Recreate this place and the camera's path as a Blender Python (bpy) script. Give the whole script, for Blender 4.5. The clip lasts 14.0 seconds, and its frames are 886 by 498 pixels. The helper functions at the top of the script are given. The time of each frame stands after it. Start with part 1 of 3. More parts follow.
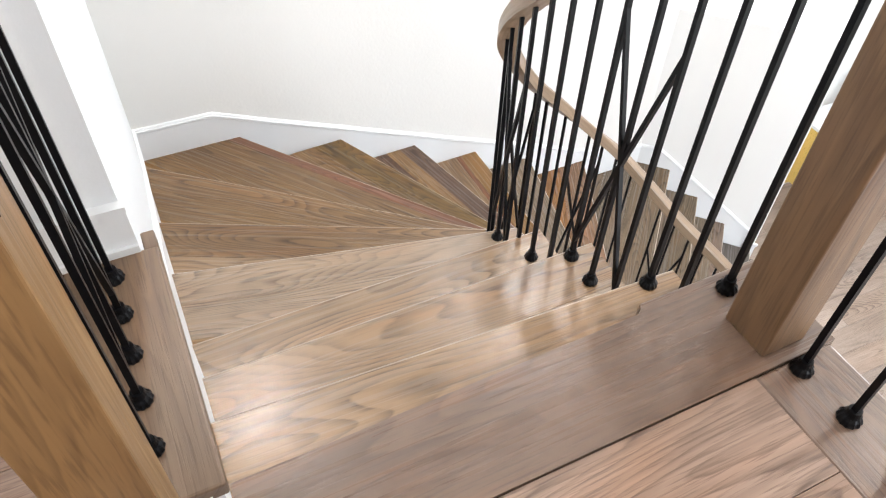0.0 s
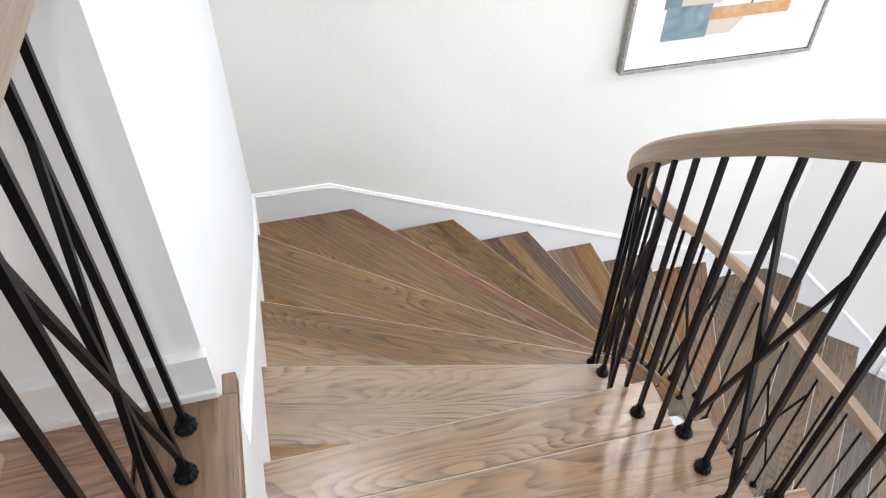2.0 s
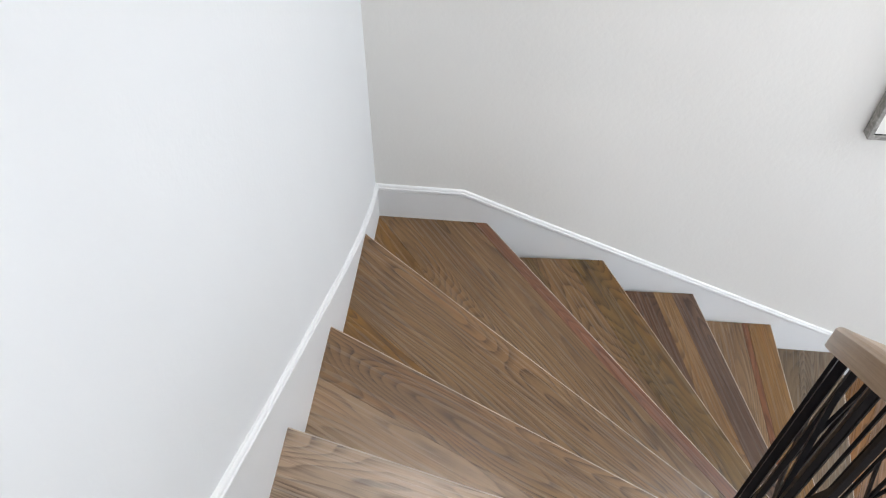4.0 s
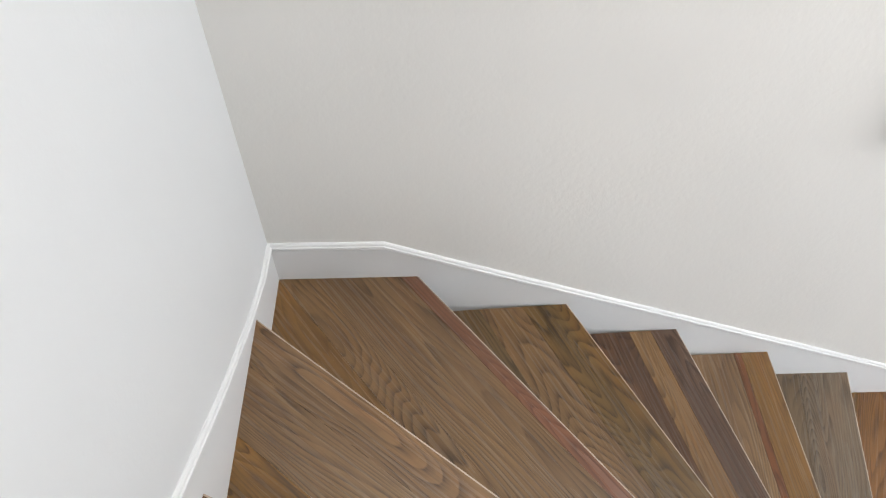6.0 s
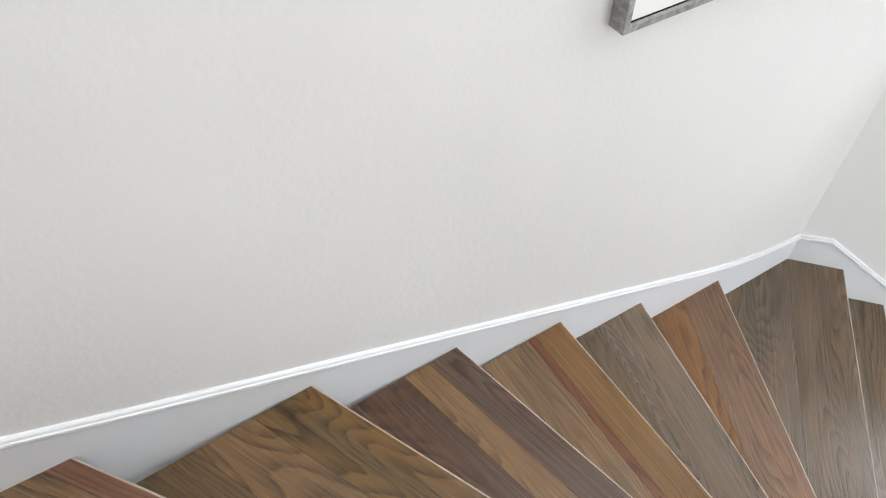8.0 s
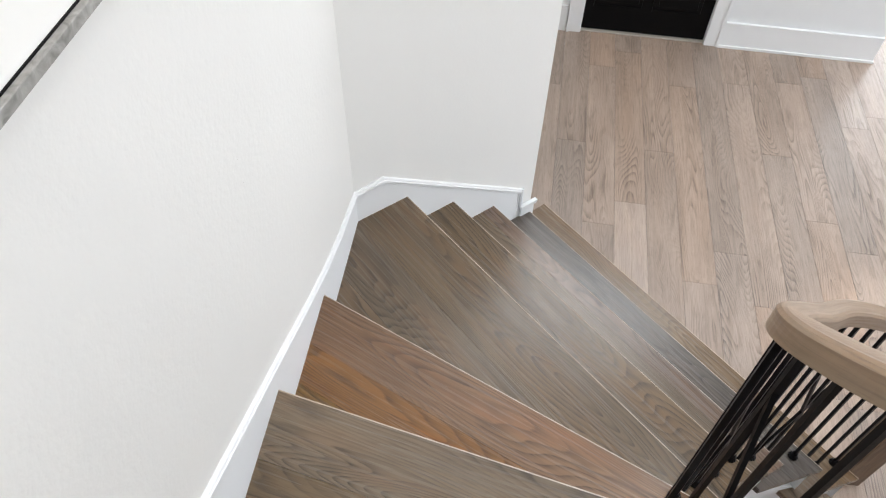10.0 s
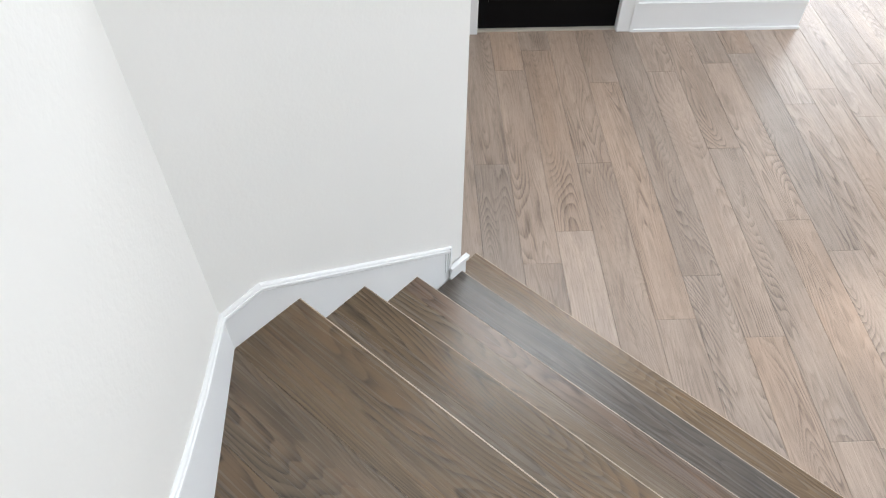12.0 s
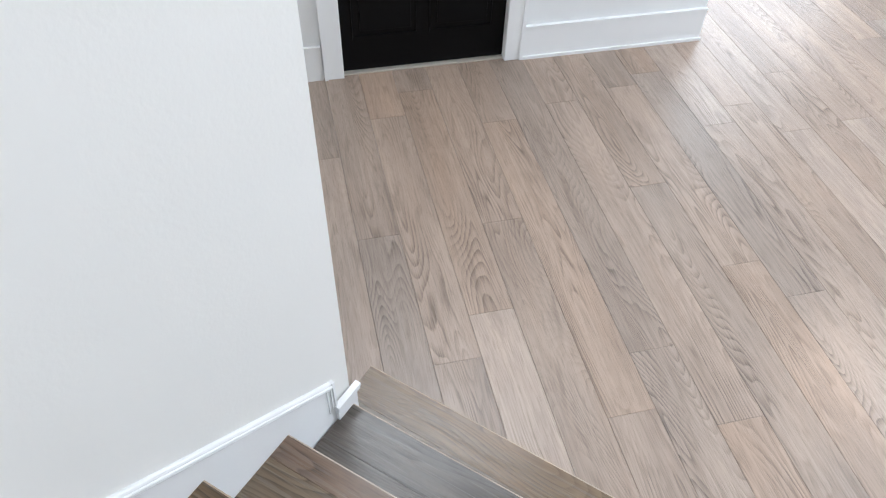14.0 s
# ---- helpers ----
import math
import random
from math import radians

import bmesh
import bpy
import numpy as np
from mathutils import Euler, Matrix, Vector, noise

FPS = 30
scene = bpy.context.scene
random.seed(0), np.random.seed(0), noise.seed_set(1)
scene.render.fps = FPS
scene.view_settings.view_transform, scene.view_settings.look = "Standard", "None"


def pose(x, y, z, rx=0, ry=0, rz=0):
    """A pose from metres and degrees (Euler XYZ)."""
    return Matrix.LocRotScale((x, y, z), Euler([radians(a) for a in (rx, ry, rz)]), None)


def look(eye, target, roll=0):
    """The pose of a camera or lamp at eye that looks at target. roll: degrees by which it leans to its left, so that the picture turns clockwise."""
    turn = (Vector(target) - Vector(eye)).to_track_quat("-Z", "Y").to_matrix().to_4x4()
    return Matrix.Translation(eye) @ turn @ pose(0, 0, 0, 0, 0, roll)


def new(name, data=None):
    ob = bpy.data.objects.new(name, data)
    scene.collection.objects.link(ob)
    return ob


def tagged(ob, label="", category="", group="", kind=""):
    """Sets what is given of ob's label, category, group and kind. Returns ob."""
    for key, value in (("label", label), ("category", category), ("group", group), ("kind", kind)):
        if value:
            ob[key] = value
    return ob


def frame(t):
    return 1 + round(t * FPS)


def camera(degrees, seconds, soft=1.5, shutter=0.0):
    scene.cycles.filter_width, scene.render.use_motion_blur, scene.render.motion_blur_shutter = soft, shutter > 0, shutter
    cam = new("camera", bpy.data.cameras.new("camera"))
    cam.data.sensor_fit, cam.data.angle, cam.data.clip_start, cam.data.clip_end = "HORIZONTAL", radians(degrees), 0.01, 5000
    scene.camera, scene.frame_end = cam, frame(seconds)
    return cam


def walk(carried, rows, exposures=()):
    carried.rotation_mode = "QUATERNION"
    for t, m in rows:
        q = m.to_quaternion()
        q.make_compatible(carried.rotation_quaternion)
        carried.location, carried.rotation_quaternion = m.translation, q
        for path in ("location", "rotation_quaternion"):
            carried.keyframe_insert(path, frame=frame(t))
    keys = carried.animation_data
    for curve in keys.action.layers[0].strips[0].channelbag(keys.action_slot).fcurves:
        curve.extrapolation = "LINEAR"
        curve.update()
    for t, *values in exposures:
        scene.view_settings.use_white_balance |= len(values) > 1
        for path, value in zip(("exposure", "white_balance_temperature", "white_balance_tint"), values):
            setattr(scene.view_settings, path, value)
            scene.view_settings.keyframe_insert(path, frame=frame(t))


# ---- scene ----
cam = camera(63.1, 14.0, 1.2)
PATH = [
    (0, (0.081, -3.003, 4.239), (0.708, -1.783, 2.783), 2.1),
    (0.5, (0.119, -2.948, 4.262), (0.57, -1.68, 2.782), 1.2),
    (1, (0.117, -2.956, 4.326), (0.513, -1.64, 2.874), 0.9),
    (1.5, (0.143, -2.929, 4.326), (0.538, -1.568, 2.915), 0.4),
    (2, (0.18, -2.759, 4.317), (0.559, -1.361, 2.938), 0.8),
    (2.5, (0.239, -2.574, 4.284), (0.548, -1.14, 2.925), 1.9),
    (3, (0.335, -2.444, 4.257), (0.414, -1.001, 2.874), 2.2),
    (5.5, (0.5, -1.653, 3.967), (0.337, -0.404, 2.413), -0.3),
    (6, (0.515, -1.46, 3.898), (0.542, -0.19, 2.352), -0.3),
    (6.5, (0.619, -1.32, 3.768), (0.747, -0.084, 2.202), -0.0),
    (7, (0.681, -1.233, 3.679), (0.983, -0.02, 2.118), 0.2),
    (7.5, (0.703, -1.073, 3.617), (1.264, 0.041, 2.053), 0.2),
    (8, (0.801, -0.935, 3.421), (1.462, 0.154, 1.88), 0.1),
    (8.5, (0.918, -0.856, 3.356), (1.697, 0.163, 1.822), -1.1),
    (9, (1.011, -0.714, 3.259), (2.131, -0.081, 1.728), -0.2),
    (11.5, (1.873, -0.499, 2.747), (3.155, -0.533, 1.212), 1.3),
    (12, (2.047, -0.498, 2.632), (3.332, -0.596, 1.103), 0.5),
    (12.5, (2.247, -0.451, 2.57), (3.519, -0.684, 1.044), 1.9),
    (13, (2.446, -0.544, 2.422), (3.718, -0.809, 0.901), 1.9),
    (13.5, (2.53, -0.651, 2.347), (3.823, -0.95, 0.85), 1.9),
    (14, (2.711, -0.653, 2.237), (4.017, -1.021, 0.767), 1.9),
]
EXPOSURES = [(0, 0.48, 6500, 10), (0.5, 0.52, 6500, 10), (1.5, 0.32, 6450, 10), (2.5, 0.13, 6400, 10), (3, -0.03, 6350, 10), (5.5, -0.15, 6500, 10), (6.5, -0.12, 6700, 10), (7.5, 0.0, 6500, 9), (8.5, -0.09, 6450, 10), (9, 0.0, 6450, 10), (11.5, 0.06, 6450, 8), (12.5, 0.07, 6220, 8), (14, 0.1, 6080, 8)]
LIGHT_EAST, LIGHT_GARDEN, LIGHT_SOUTH, LIGHT_HALL, LIGHT_NORTH, LIGHT_LAMP = 102, 115, 240, 30, 12, 21
walk(cam, [(t, look(eye, target, roll)) for t, eye, target, roll in PATH], EXPOSURES)

# ---- world, daylight and lamps ----
world = bpy.data.worlds.new("sky")
scene.world = world
world.use_nodes = True
wn = world.node_tree.nodes
sky = wn.new("ShaderNodeTexSky")
sky.sky_type, sky.sun_disc = "NISHITA", False
sky.sun_elevation, sky.sun_rotation = radians(48), radians(-40)
wn["Background"].inputs["Strength"].default_value = 0.12
world.node_tree.links.new(sky.outputs["Color"], wn["Background"].inputs["Color"])

sun = new("sun", bpy.data.lights.new("sun", "SUN"))
sun.data.energy, sun.data.angle, sun.data.color = 2.0, radians(3), (1.0, 0.95, 0.88)
sun.matrix_world = look((-4, 6, 12), (0, 0, 0))


def window_light(name, eye, target, width, height, watts, color=(0.93, 0.96, 1.0)):
    """An area lamp: sky light through a window opening, and the added fills."""
    lamp = new(name, bpy.data.lights.new(name, "AREA"))
    lamp.data.shape, lamp.data.size, lamp.data.size_y = "RECTANGLE", width, height
    lamp.data.energy, lamp.data.color = watts, color
    lamp.matrix_world = look(eye, target)
    return lamp


window_light("window_light_east", (5.9, -1.5, 4.35), (0, -1.5, 3.2), 2.1, 2.0, LIGHT_EAST)
window_light("window_light_garden", (8.85, -5.0, 1.6), (4, -3.5, 1.0), 2.8, 2.4, LIGHT_GARDEN)
window_light("window_light_south", (3.6, -6.85, 2.5), (3.0, 0, 1.9), 3.6, 3.7, LIGHT_SOUTH)
# Added source: brightens the upper treads and puts highlights on them.
window_light("added_north_light", (2.05, -0.02, 5.1), (1.0, -2.6, 2.8), 0.6, 1.0, LIGHT_NORTH)
# Added warm fill that lifts the hall wall; it isn't sky light.
window_light("hall_warm_fill", (-0.9, -6.85, 4.7), (-0.4, 0, 4.0), 1.8, 1.6, LIGHT_HALL, (1.0, 0.85, 0.72))


# ---- materials ----
def mat(name, rough=0.6, metal=0.0, color=(0.8, 0.8, 0.8)):
    m = bpy.data.materials.new(name)
    m.use_nodes = True
    b = m.node_tree.nodes["Principled BSDF"]
    b.inputs["Roughness"].default_value, b.inputs["Metallic"].default_value = rough, metal
    b.inputs["Base Color"].default_value = (*color, 1)
    return m, m.node_tree, b


def node(nt, kind, **values):
    n = nt.nodes.new(kind)
    for key, v in values.items():
        n.inputs[key.replace("_", " ")].default_value = v
    return n


def ramp(nt, stops):
    n = nt.nodes.new("ShaderNodeValToRGB")
    e = n.color_ramp.elements
    e[0].position, e[0].color = stops[0][0], (*stops[0][1], 1)
    e[1].position, e[1].color = stops[-1][0], (*stops[-1][1], 1)
    for p, c in stops[1:-1]:
        e.new(p).color = (*c, 1)
    return n


def mathn(nt, op, a, b=None):
    n = nt.nodes.new("ShaderNodeMath")
    n.operation = op
    for i, v in enumerate((a, b)):
        if v is None:
            continue
        if isinstance(v, (int, float)):
            n.inputs[i].default_value = v
        else:
            nt.links.new(v, n.inputs[i])
    return n.outputs[0]


def mixc(nt, fac, a, b, blend="MIX"):
    n = nt.nodes.new("ShaderNodeMix")
    n.data_type, n.blend_type = "RGBA", blend
    for i, v in ((0, fac), (6, a), (7, b)):
        if isinstance(v, (int, float)):
            n.inputs[i].default_value = v
        elif isinstance(v, tuple):
            n.inputs[i].default_value = (*v, 1)
        else:
            nt.links.new(v, n.inputs[i])
    return n.outputs[2]


def oak(name, light, dark, stain, rough=0.3, figure=1.0, spread=0.2, bump=0.15, contrast=0.85, along="Object", quiet=0.0, streak=1.0, flow=0.6, gloss=0.5, warm=0.35):
    """Stained oak: the grain runs along the piece's own x axis."""
    m, nt, b = mat(name, rough)
    L = nt.links.new
    b.inputs["Specular IOR Level"].default_value = gloss
    tc, info = nt.nodes.new("ShaderNodeTexCoord"), nt.nodes.new("ShaderNodeObjectInfo")
    off = nt.nodes.new("ShaderNodeCombineXYZ")
    L(mathn(nt, "MULTIPLY", info.outputs["Random"], 37.0), off.inputs[0])
    L(mathn(nt, "MULTIPLY", info.outputs["Random"], 91.0), off.inputs[1])
    add = nt.nodes.new("ShaderNodeVectorMath")
    sep, lay = nt.nodes.new("ShaderNodeSeparateXYZ"), nt.nodes.new("ShaderNodeCombineXYZ")
    L(tc.outputs[along], sep.inputs[0])
    L(sep.outputs[0], lay.inputs[0])
    L(mathn(nt, "ADD", sep.outputs[1], mathn(nt, "MULTIPLY", sep.outputs[2], 0.7)), lay.inputs[1])
    L(lay.outputs[0], add.inputs[0])
    L(off.outputs[0], add.inputs[1])

    def stretched(sx, sy, detail, distortion=0.0, scale=1.0):
        mp = node(nt, "ShaderNodeMapping", Scale=(sx, sy, 1.0))
        L(add.outputs[0], mp.inputs["Vector"])
        n = node(nt, "ShaderNodeTexNoise", Scale=scale, Detail=detail, Distortion=distortion)
        L(mp.outputs[0], n.inputs["Vector"])
        return n.outputs["Fac"]

    def window_of(fac, lo, hi):
        r = ramp(nt, [(lo, (0, 0, 0)), (hi, (1, 1, 1))])
        L(fac, r.inputs[0])
        return r.outputs[0]

    # growth rings: nested contours of a long soft field, broken into pores
    rings = mathn(nt, "MULTIPLY", stretched(flow * 0.75, 4.4, 1.5, 0.25), 46.0 * figure)
    wobble = mathn(nt, "MULTIPLY", stretched(9, 34, 2), 0.4)
    line = ramp(nt, [(0.0, (0, 0, 0)), (0.1, (1, 1, 1)), (0.3, (0.6, 0.6, 0.6)), (0.62, (0.1, 0.1, 0.1)), (1.0, (0, 0, 0))])
    L(mathn(nt, "FRACT", mathn(nt, "ADD", rings, wobble)), line.inputs[0])
    floor_of = max(0.24 - quiet * 2, 0.0)
    where = ramp(nt, [(0.38 + quiet, (floor_of, floor_of, floor_of)), (0.6 + quiet, (1, 1, 1))])
    L(stretched(1.1, 8, 2), where.inputs[0])
    dash = window_of(stretched(8, 150, 3), 0.36, 0.6)
    pores = window_of(stretched(10, 260, 3), 0.52, 0.64)
    fine = window_of(stretched(1.6, 75, 4), 0.36, 0.66)
    cloud = window_of(stretched(1.2, 6, 3, 0.5), 0.32, 0.68)
    blush = window_of(stretched(1.7, 11, 3, 0.6), 0.5, 0.72)
    blot = window_of(stretched(3.6, 22, 3, 0.8), 0.56, 0.7)
    tint = (light[0] * 1.12, light[1] * 0.84, light[2] * 0.62)
    col = mixc(nt, cloud, light, stain)
    col = mixc(nt, mathn(nt, "MULTIPLY", blush, warm), col, tint)
    col = mixc(nt, mathn(nt, "MULTIPLY", fine, 0.34 * streak), col, dark)
    col = mixc(nt, mathn(nt, "MULTIPLY", blot, 0.5), col, tuple(0.5 * p + 0.3 * q for p, q in zip(stain, dark)))
    broken = mathn(nt, "MULTIPLY", line.outputs[0], mathn(nt, "MULTIPLY", where.outputs[0], mathn(nt, "ADD", mathn(nt, "MULTIPLY", dash, 0.62), 0.42)))
    col = mixc(nt, mathn(nt, "MULTIPLY", broken, contrast), col, dark)
    col = mixc(nt, mathn(nt, "MULTIPLY", pores, 0.5 * streak), col, dark)
    tone = mathn(nt, "ADD", mathn(nt, "MULTIPLY", info.outputs["Random"], spread), 1.0 - spread / 2)
    hsv = nt.nodes.new("ShaderNodeHueSaturation")
    L(col, hsv.inputs["Color"])
    L(tone, hsv.inputs["Value"])
    L(mathn(nt, "ADD", mathn(nt, "MULTIPLY", mathn(nt, "FRACT", mathn(nt, "MULTIPLY", info.outputs["Random"], 7.3)), 0.3), 0.85), hsv.inputs["Saturation"])
    L(hsv.outputs[0], b.inputs["Base Color"])
    L(mathn(nt, "ADD", mathn(nt, "MULTIPLY", fine, 0.1), rough - 0.05), b.inputs["Roughness"])
    bp = node(nt, "ShaderNodeBump", Strength=bump, Distance=0.001)
    L(mathn(nt, "MULTIPLY", mathn(nt, "ADD", broken, pores), -1.0), bp.inputs["Height"])
    L(bp.outputs[0], b.inputs["Normal"])
    return m


def plaster(name, color, scale=90, strength=0.12, rough=0.65):
    """Painted orange-peel plaster with faint roller streaks."""
    m, nt, b = mat(name, rough)
    L = nt.links.new
    tc = nt.nodes.new("ShaderNodeTexCoord")
    big = node(nt, "ShaderNodeTexNoise", Scale=1.3, Detail=3.0)
    mp = node(nt, "ShaderNodeMapping", Scale=(9.0, 9.0, 0.8))
    L(tc.outputs["Object"], big.inputs["Vector"])
    L(tc.outputs["Object"], mp.inputs["Vector"])
    streak = node(nt, "ShaderNodeTexNoise", Scale=1.0, Detail=2.0)
    L(mp.outputs[0], streak.inputs["Vector"])
    v = mathn(nt, "ADD", mathn(nt, "MULTIPLY", big.outputs["Fac"], 0.04), mathn(nt, "MULTIPLY", streak.outputs["Fac"], 0.02))
    hsv = nt.nodes.new("ShaderNodeHueSaturation")
    hsv.inputs["Color"].default_value = (*color, 1)
    L(mathn(nt, "ADD", v, 0.97), hsv.inputs["Value"])
    L(hsv.outputs[0], b.inputs["Base Color"])
    peel = node(nt, "ShaderNodeTexNoise", Scale=scale, Detail=2.0)
    L(tc.outputs["Object"], peel.inputs["Vector"])
    bp = node(nt, "ShaderNodeBump", Strength=strength, Distance=0.003)
    L(peel.outputs["Fac"], bp.inputs["Height"])
    L(bp.outputs[0], b.inputs["Normal"])
    return m


WALL = plaster("wall_paint", (0.72, 0.74, 0.757))
WALL_WARM = plaster("warm_wall_paint", (0.765, 0.765, 0.75))
WALL_FAR = plaster("textured_wall_paint", (0.715, 0.71, 0.69), 70, 0.28)
CEILING = plaster("ceiling_paint", (0.82, 0.82, 0.81), 60, 0.1, 0.8)
TRIM = plaster("trim_paint", (0.745, 0.76, 0.775), 25, 0.03, 0.5)
TREAD_LOOK = dict(rough=0.26, figure=0.9, spread=0.2, bump=0.14, contrast=0.9, quiet=-0.06, streak=0.45, flow=0.95)
TREADS = [
    oak("oak_brown", (0.25, 0.138, 0.05), (0.036, 0.019, 0.009), (0.175, 0.094, 0.036), gloss=0.5, **TREAD_LOOK),
    oak("oak_grey", (0.19, 0.136, 0.086), (0.034, 0.024, 0.016), (0.132, 0.096, 0.063), gloss=0.5, warm=0.5, **TREAD_LOOK),
    # golden stain, paled to carry the upper treads' sheen in its colour
    oak("oak_golden_sheen", (0.355, 0.243, 0.153), (0.06, 0.037, 0.022), (0.262, 0.176, 0.108), gloss=0.6, **TREAD_LOOK),
    oak("oak_red", (0.205, 0.074, 0.028), (0.06, 0.024, 0.011), (0.155, 0.06, 0.024), gloss=0.5, **TREAD_LOOK),
    oak("oak_landing", (0.235, 0.15, 0.103), (0.08, 0.047, 0.032), (0.185, 0.117, 0.081), 0.3, 0.7, 0.2, 0.12, 0.7, "Object", 0.0, 0.8, 0.8, 0.7, 0.6),
    oak("oak_slate", (0.135, 0.116, 0.1), (0.042, 0.034, 0.029), (0.098, 0.087, 0.079), gloss=0.5, warm=0.2, **TREAD_LOOK),
    oak("oak_tan", (0.195, 0.145, 0.1), (0.06, 0.042, 0.029), (0.15, 0.108, 0.074), gloss=0.5, warm=0.4, **TREAD_LOOK),
    oak("oak_olive", (0.18, 0.112, 0.05), (0.03, 0.018, 0.009), (0.125, 0.08, 0.037), gloss=0.5, **TREAD_LOOK),
    oak("oak_plum", (0.14, 0.078, 0.046), (0.03, 0.016, 0.011), (0.1, 0.056, 0.035), gloss=0.5, **TREAD_LOOK),
    oak("oak_orange", (0.24, 0.125, 0.056), (0.045, 0.024, 0.012), (0.175, 0.088, 0.039), gloss=0.5, warm=0.6, **TREAD_LOOK),
    oak("oak_rose", (0.205, 0.13, 0.085), (0.05, 0.033, 0.023), (0.145, 0.097, 0.066), gloss=0.5, warm=0.7, **TREAD_LOOK),
]
# Pale colour on the nosing bevels: their highlight painted in.
EDGE = oak("oak_edge_highlight", (0.5, 0.42, 0.34), (0.3, 0.24, 0.19), (0.44, 0.36, 0.29), 0.3, 0.5, 0.1)
NEWEL_BROWN = oak("oak_newel_brown", (0.215, 0.132, 0.075), (0.085, 0.05, 0.03), (0.165, 0.1, 0.057), 0.38, 0.6, 0.05)
NEWEL = oak("oak_newel", (0.29, 0.182, 0.094), (0.085, 0.045, 0.02), (0.215, 0.128, 0.062), 0.38, 0.75, 0.1)
RAILWOOD = oak("oak_rail", (0.30, 0.215, 0.145), (0.16, 0.11, 0.07), (0.25, 0.175, 0.115), 0.35, 0.6, 0.1, 0.1, 0.6, "UV")
PLANK = oak("oak_floor", (0.42, 0.326, 0.265), (0.085, 0.058, 0.044), (0.33, 0.255, 0.208), 0.33, 1.1, 0.3, 0.35, 0.8, "Object", 0.045, 0.55, 0.75, 0.6, 0.08)
PLANK_UP = oak("oak_landing_floor", (0.40, 0.275, 0.21), (0.12, 0.075, 0.053), (0.33, 0.225, 0.17), 0.36, 1.0, 0.15, 0.25, 0.95, "Object", -0.02)
GAP, _, _ = mat("plank_joint", 0.9, 0, (0.05, 0.035, 0.025))


def metal(name, color, rough, metallic):
    m, nt, b = mat(name, rough, metallic, color)
    tc = nt.nodes.new("ShaderNodeTexCoord")
    n = node(nt, "ShaderNodeTexNoise", Scale=160.0, Detail=2.0)
    nt.links.new(tc.outputs["Object"], n.inputs["Vector"])
    nt.links.new(mathn(nt, "ADD", mathn(nt, "MULTIPLY", n.outputs["Fac"], 0.2), rough - 0.1), b.inputs["Roughness"])
    b.inputs["Specular IOR Level"].default_value = 0.5 if metallic else 0.1
    bp = node(nt, "ShaderNodeBump", Strength=0.08, Distance=0.001)
    nt.links.new(n.outputs["Fac"], bp.inputs["Height"])
    nt.links.new(bp.outputs[0], b.inputs["Normal"])
    return m


IRON = metal("black_iron", (0.005, 0.005, 0.006), 0.35, 0.0)
BLACK = metal("black_door_paint", (0.004, 0.004, 0.0045), 0.35, 0.0)
GOLD = metal("brass", (0.75, 0.52, 0.16), 0.3, 0.9)
GLASS, gnt, gb = mat("window_glass", 0.02, 0, (1, 1, 1))
gb.inputs["Transmission Weight"].default_value = 1.0


# ---- mesh helpers ----
def link(name, bm, material, parent=None, label="", smooth=False, m=None):
    me = bpy.data.meshes.new(name)
    bmesh.ops.recalc_face_normals(bm, faces=bm.faces)
    for f in bm.faces:
        f.smooth = smooth
    bm.to_mesh(me)
    bm.free()
    for one in material if isinstance(material, (list, tuple)) else [material]:
        me.materials.append(one)
    ob = new(name, me)
    if m is not None:
        ob.matrix_basis = m
    if parent is not None:
        ob.parent = parent
    if label:
        ob["label"] = label
    return ob


def part(name, bm, material, parent, label="", smooth=False, m=None):
    return link(name, bm, material, parent, label, smooth, m)


def box(x0, y0, z0, x1, y1, z1, bm=None, bevel=0.0):
    bm = bm or bmesh.new()
    vs = bmesh.ops.create_cube(bm, size=1, matrix=Matrix.LocRotScale(((x0 + x1) / 2, (y0 + y1) / 2, (z0 + z1) / 2), None, (x1 - x0, y1 - y0, z1 - z0)))["verts"]
    if bevel:
        edges = {e for v in vs for e in v.link_edges}
        bmesh.ops.bevel(bm, geom=list(edges), offset=bevel, segments=2, affect="EDGES", profile=0.5)
    return bm


def prism(points, z0, z1, bm=None):
    """An upright prism over a plan outline."""
    bm = bm or bmesh.new()
    lo = [bm.verts.new((x, y, z0)) for x, y in points]
    hi = [bm.verts.new((x, y, z1)) for x, y in points]
    bm.faces.new(hi)
    bm.faces.new(lo[::-1])
    n = len(points)
    for i in range(n):
        bm.faces.new((lo[i], lo[(i + 1) % n], hi[(i + 1) % n], hi[i]))
    return bm


def slab(points, origin, u, depth, bm=None):
    """A plate over an outline (s, z) in the upright plane through origin along u, depth thick along depth's vector."""
    bm = bm or bmesh.new()
    o, u, d = Vector((*origin, 0)), Vector((*u, 0)), Vector((*depth, 0))
    a = [bm.verts.new(o + u * s + Vector((0, 0, z))) for s, z in points]
    b = [bm.verts.new(o + u * s + Vector((0, 0, z)) + d) for s, z in points]
    bm.faces.new(a)
    bm.faces.new(b[::-1])
    n = len(points)
    for i in range(n):
        bm.faces.new((a[i], a[(i + 1) % n], b[(i + 1) % n], b[i]))
    return bm


def bar(p, q, size, bm=None, spin=0.0):
    """A square bar from p to q."""
    bm = bm or bmesh.new()
    p, q = Vector(p), Vector(q)
    turn = (q - p).to_track_quat("Z", "Y").to_matrix().to_4x4()
    m = Matrix.Translation((p + q) / 2) @ turn @ Matrix.Rotation(spin, 4, "Z") @ Matrix.Diagonal((size, size, (q - p).length, 1))
    bmesh.ops.create_cube(bm, size=1, matrix=m)
    return bm


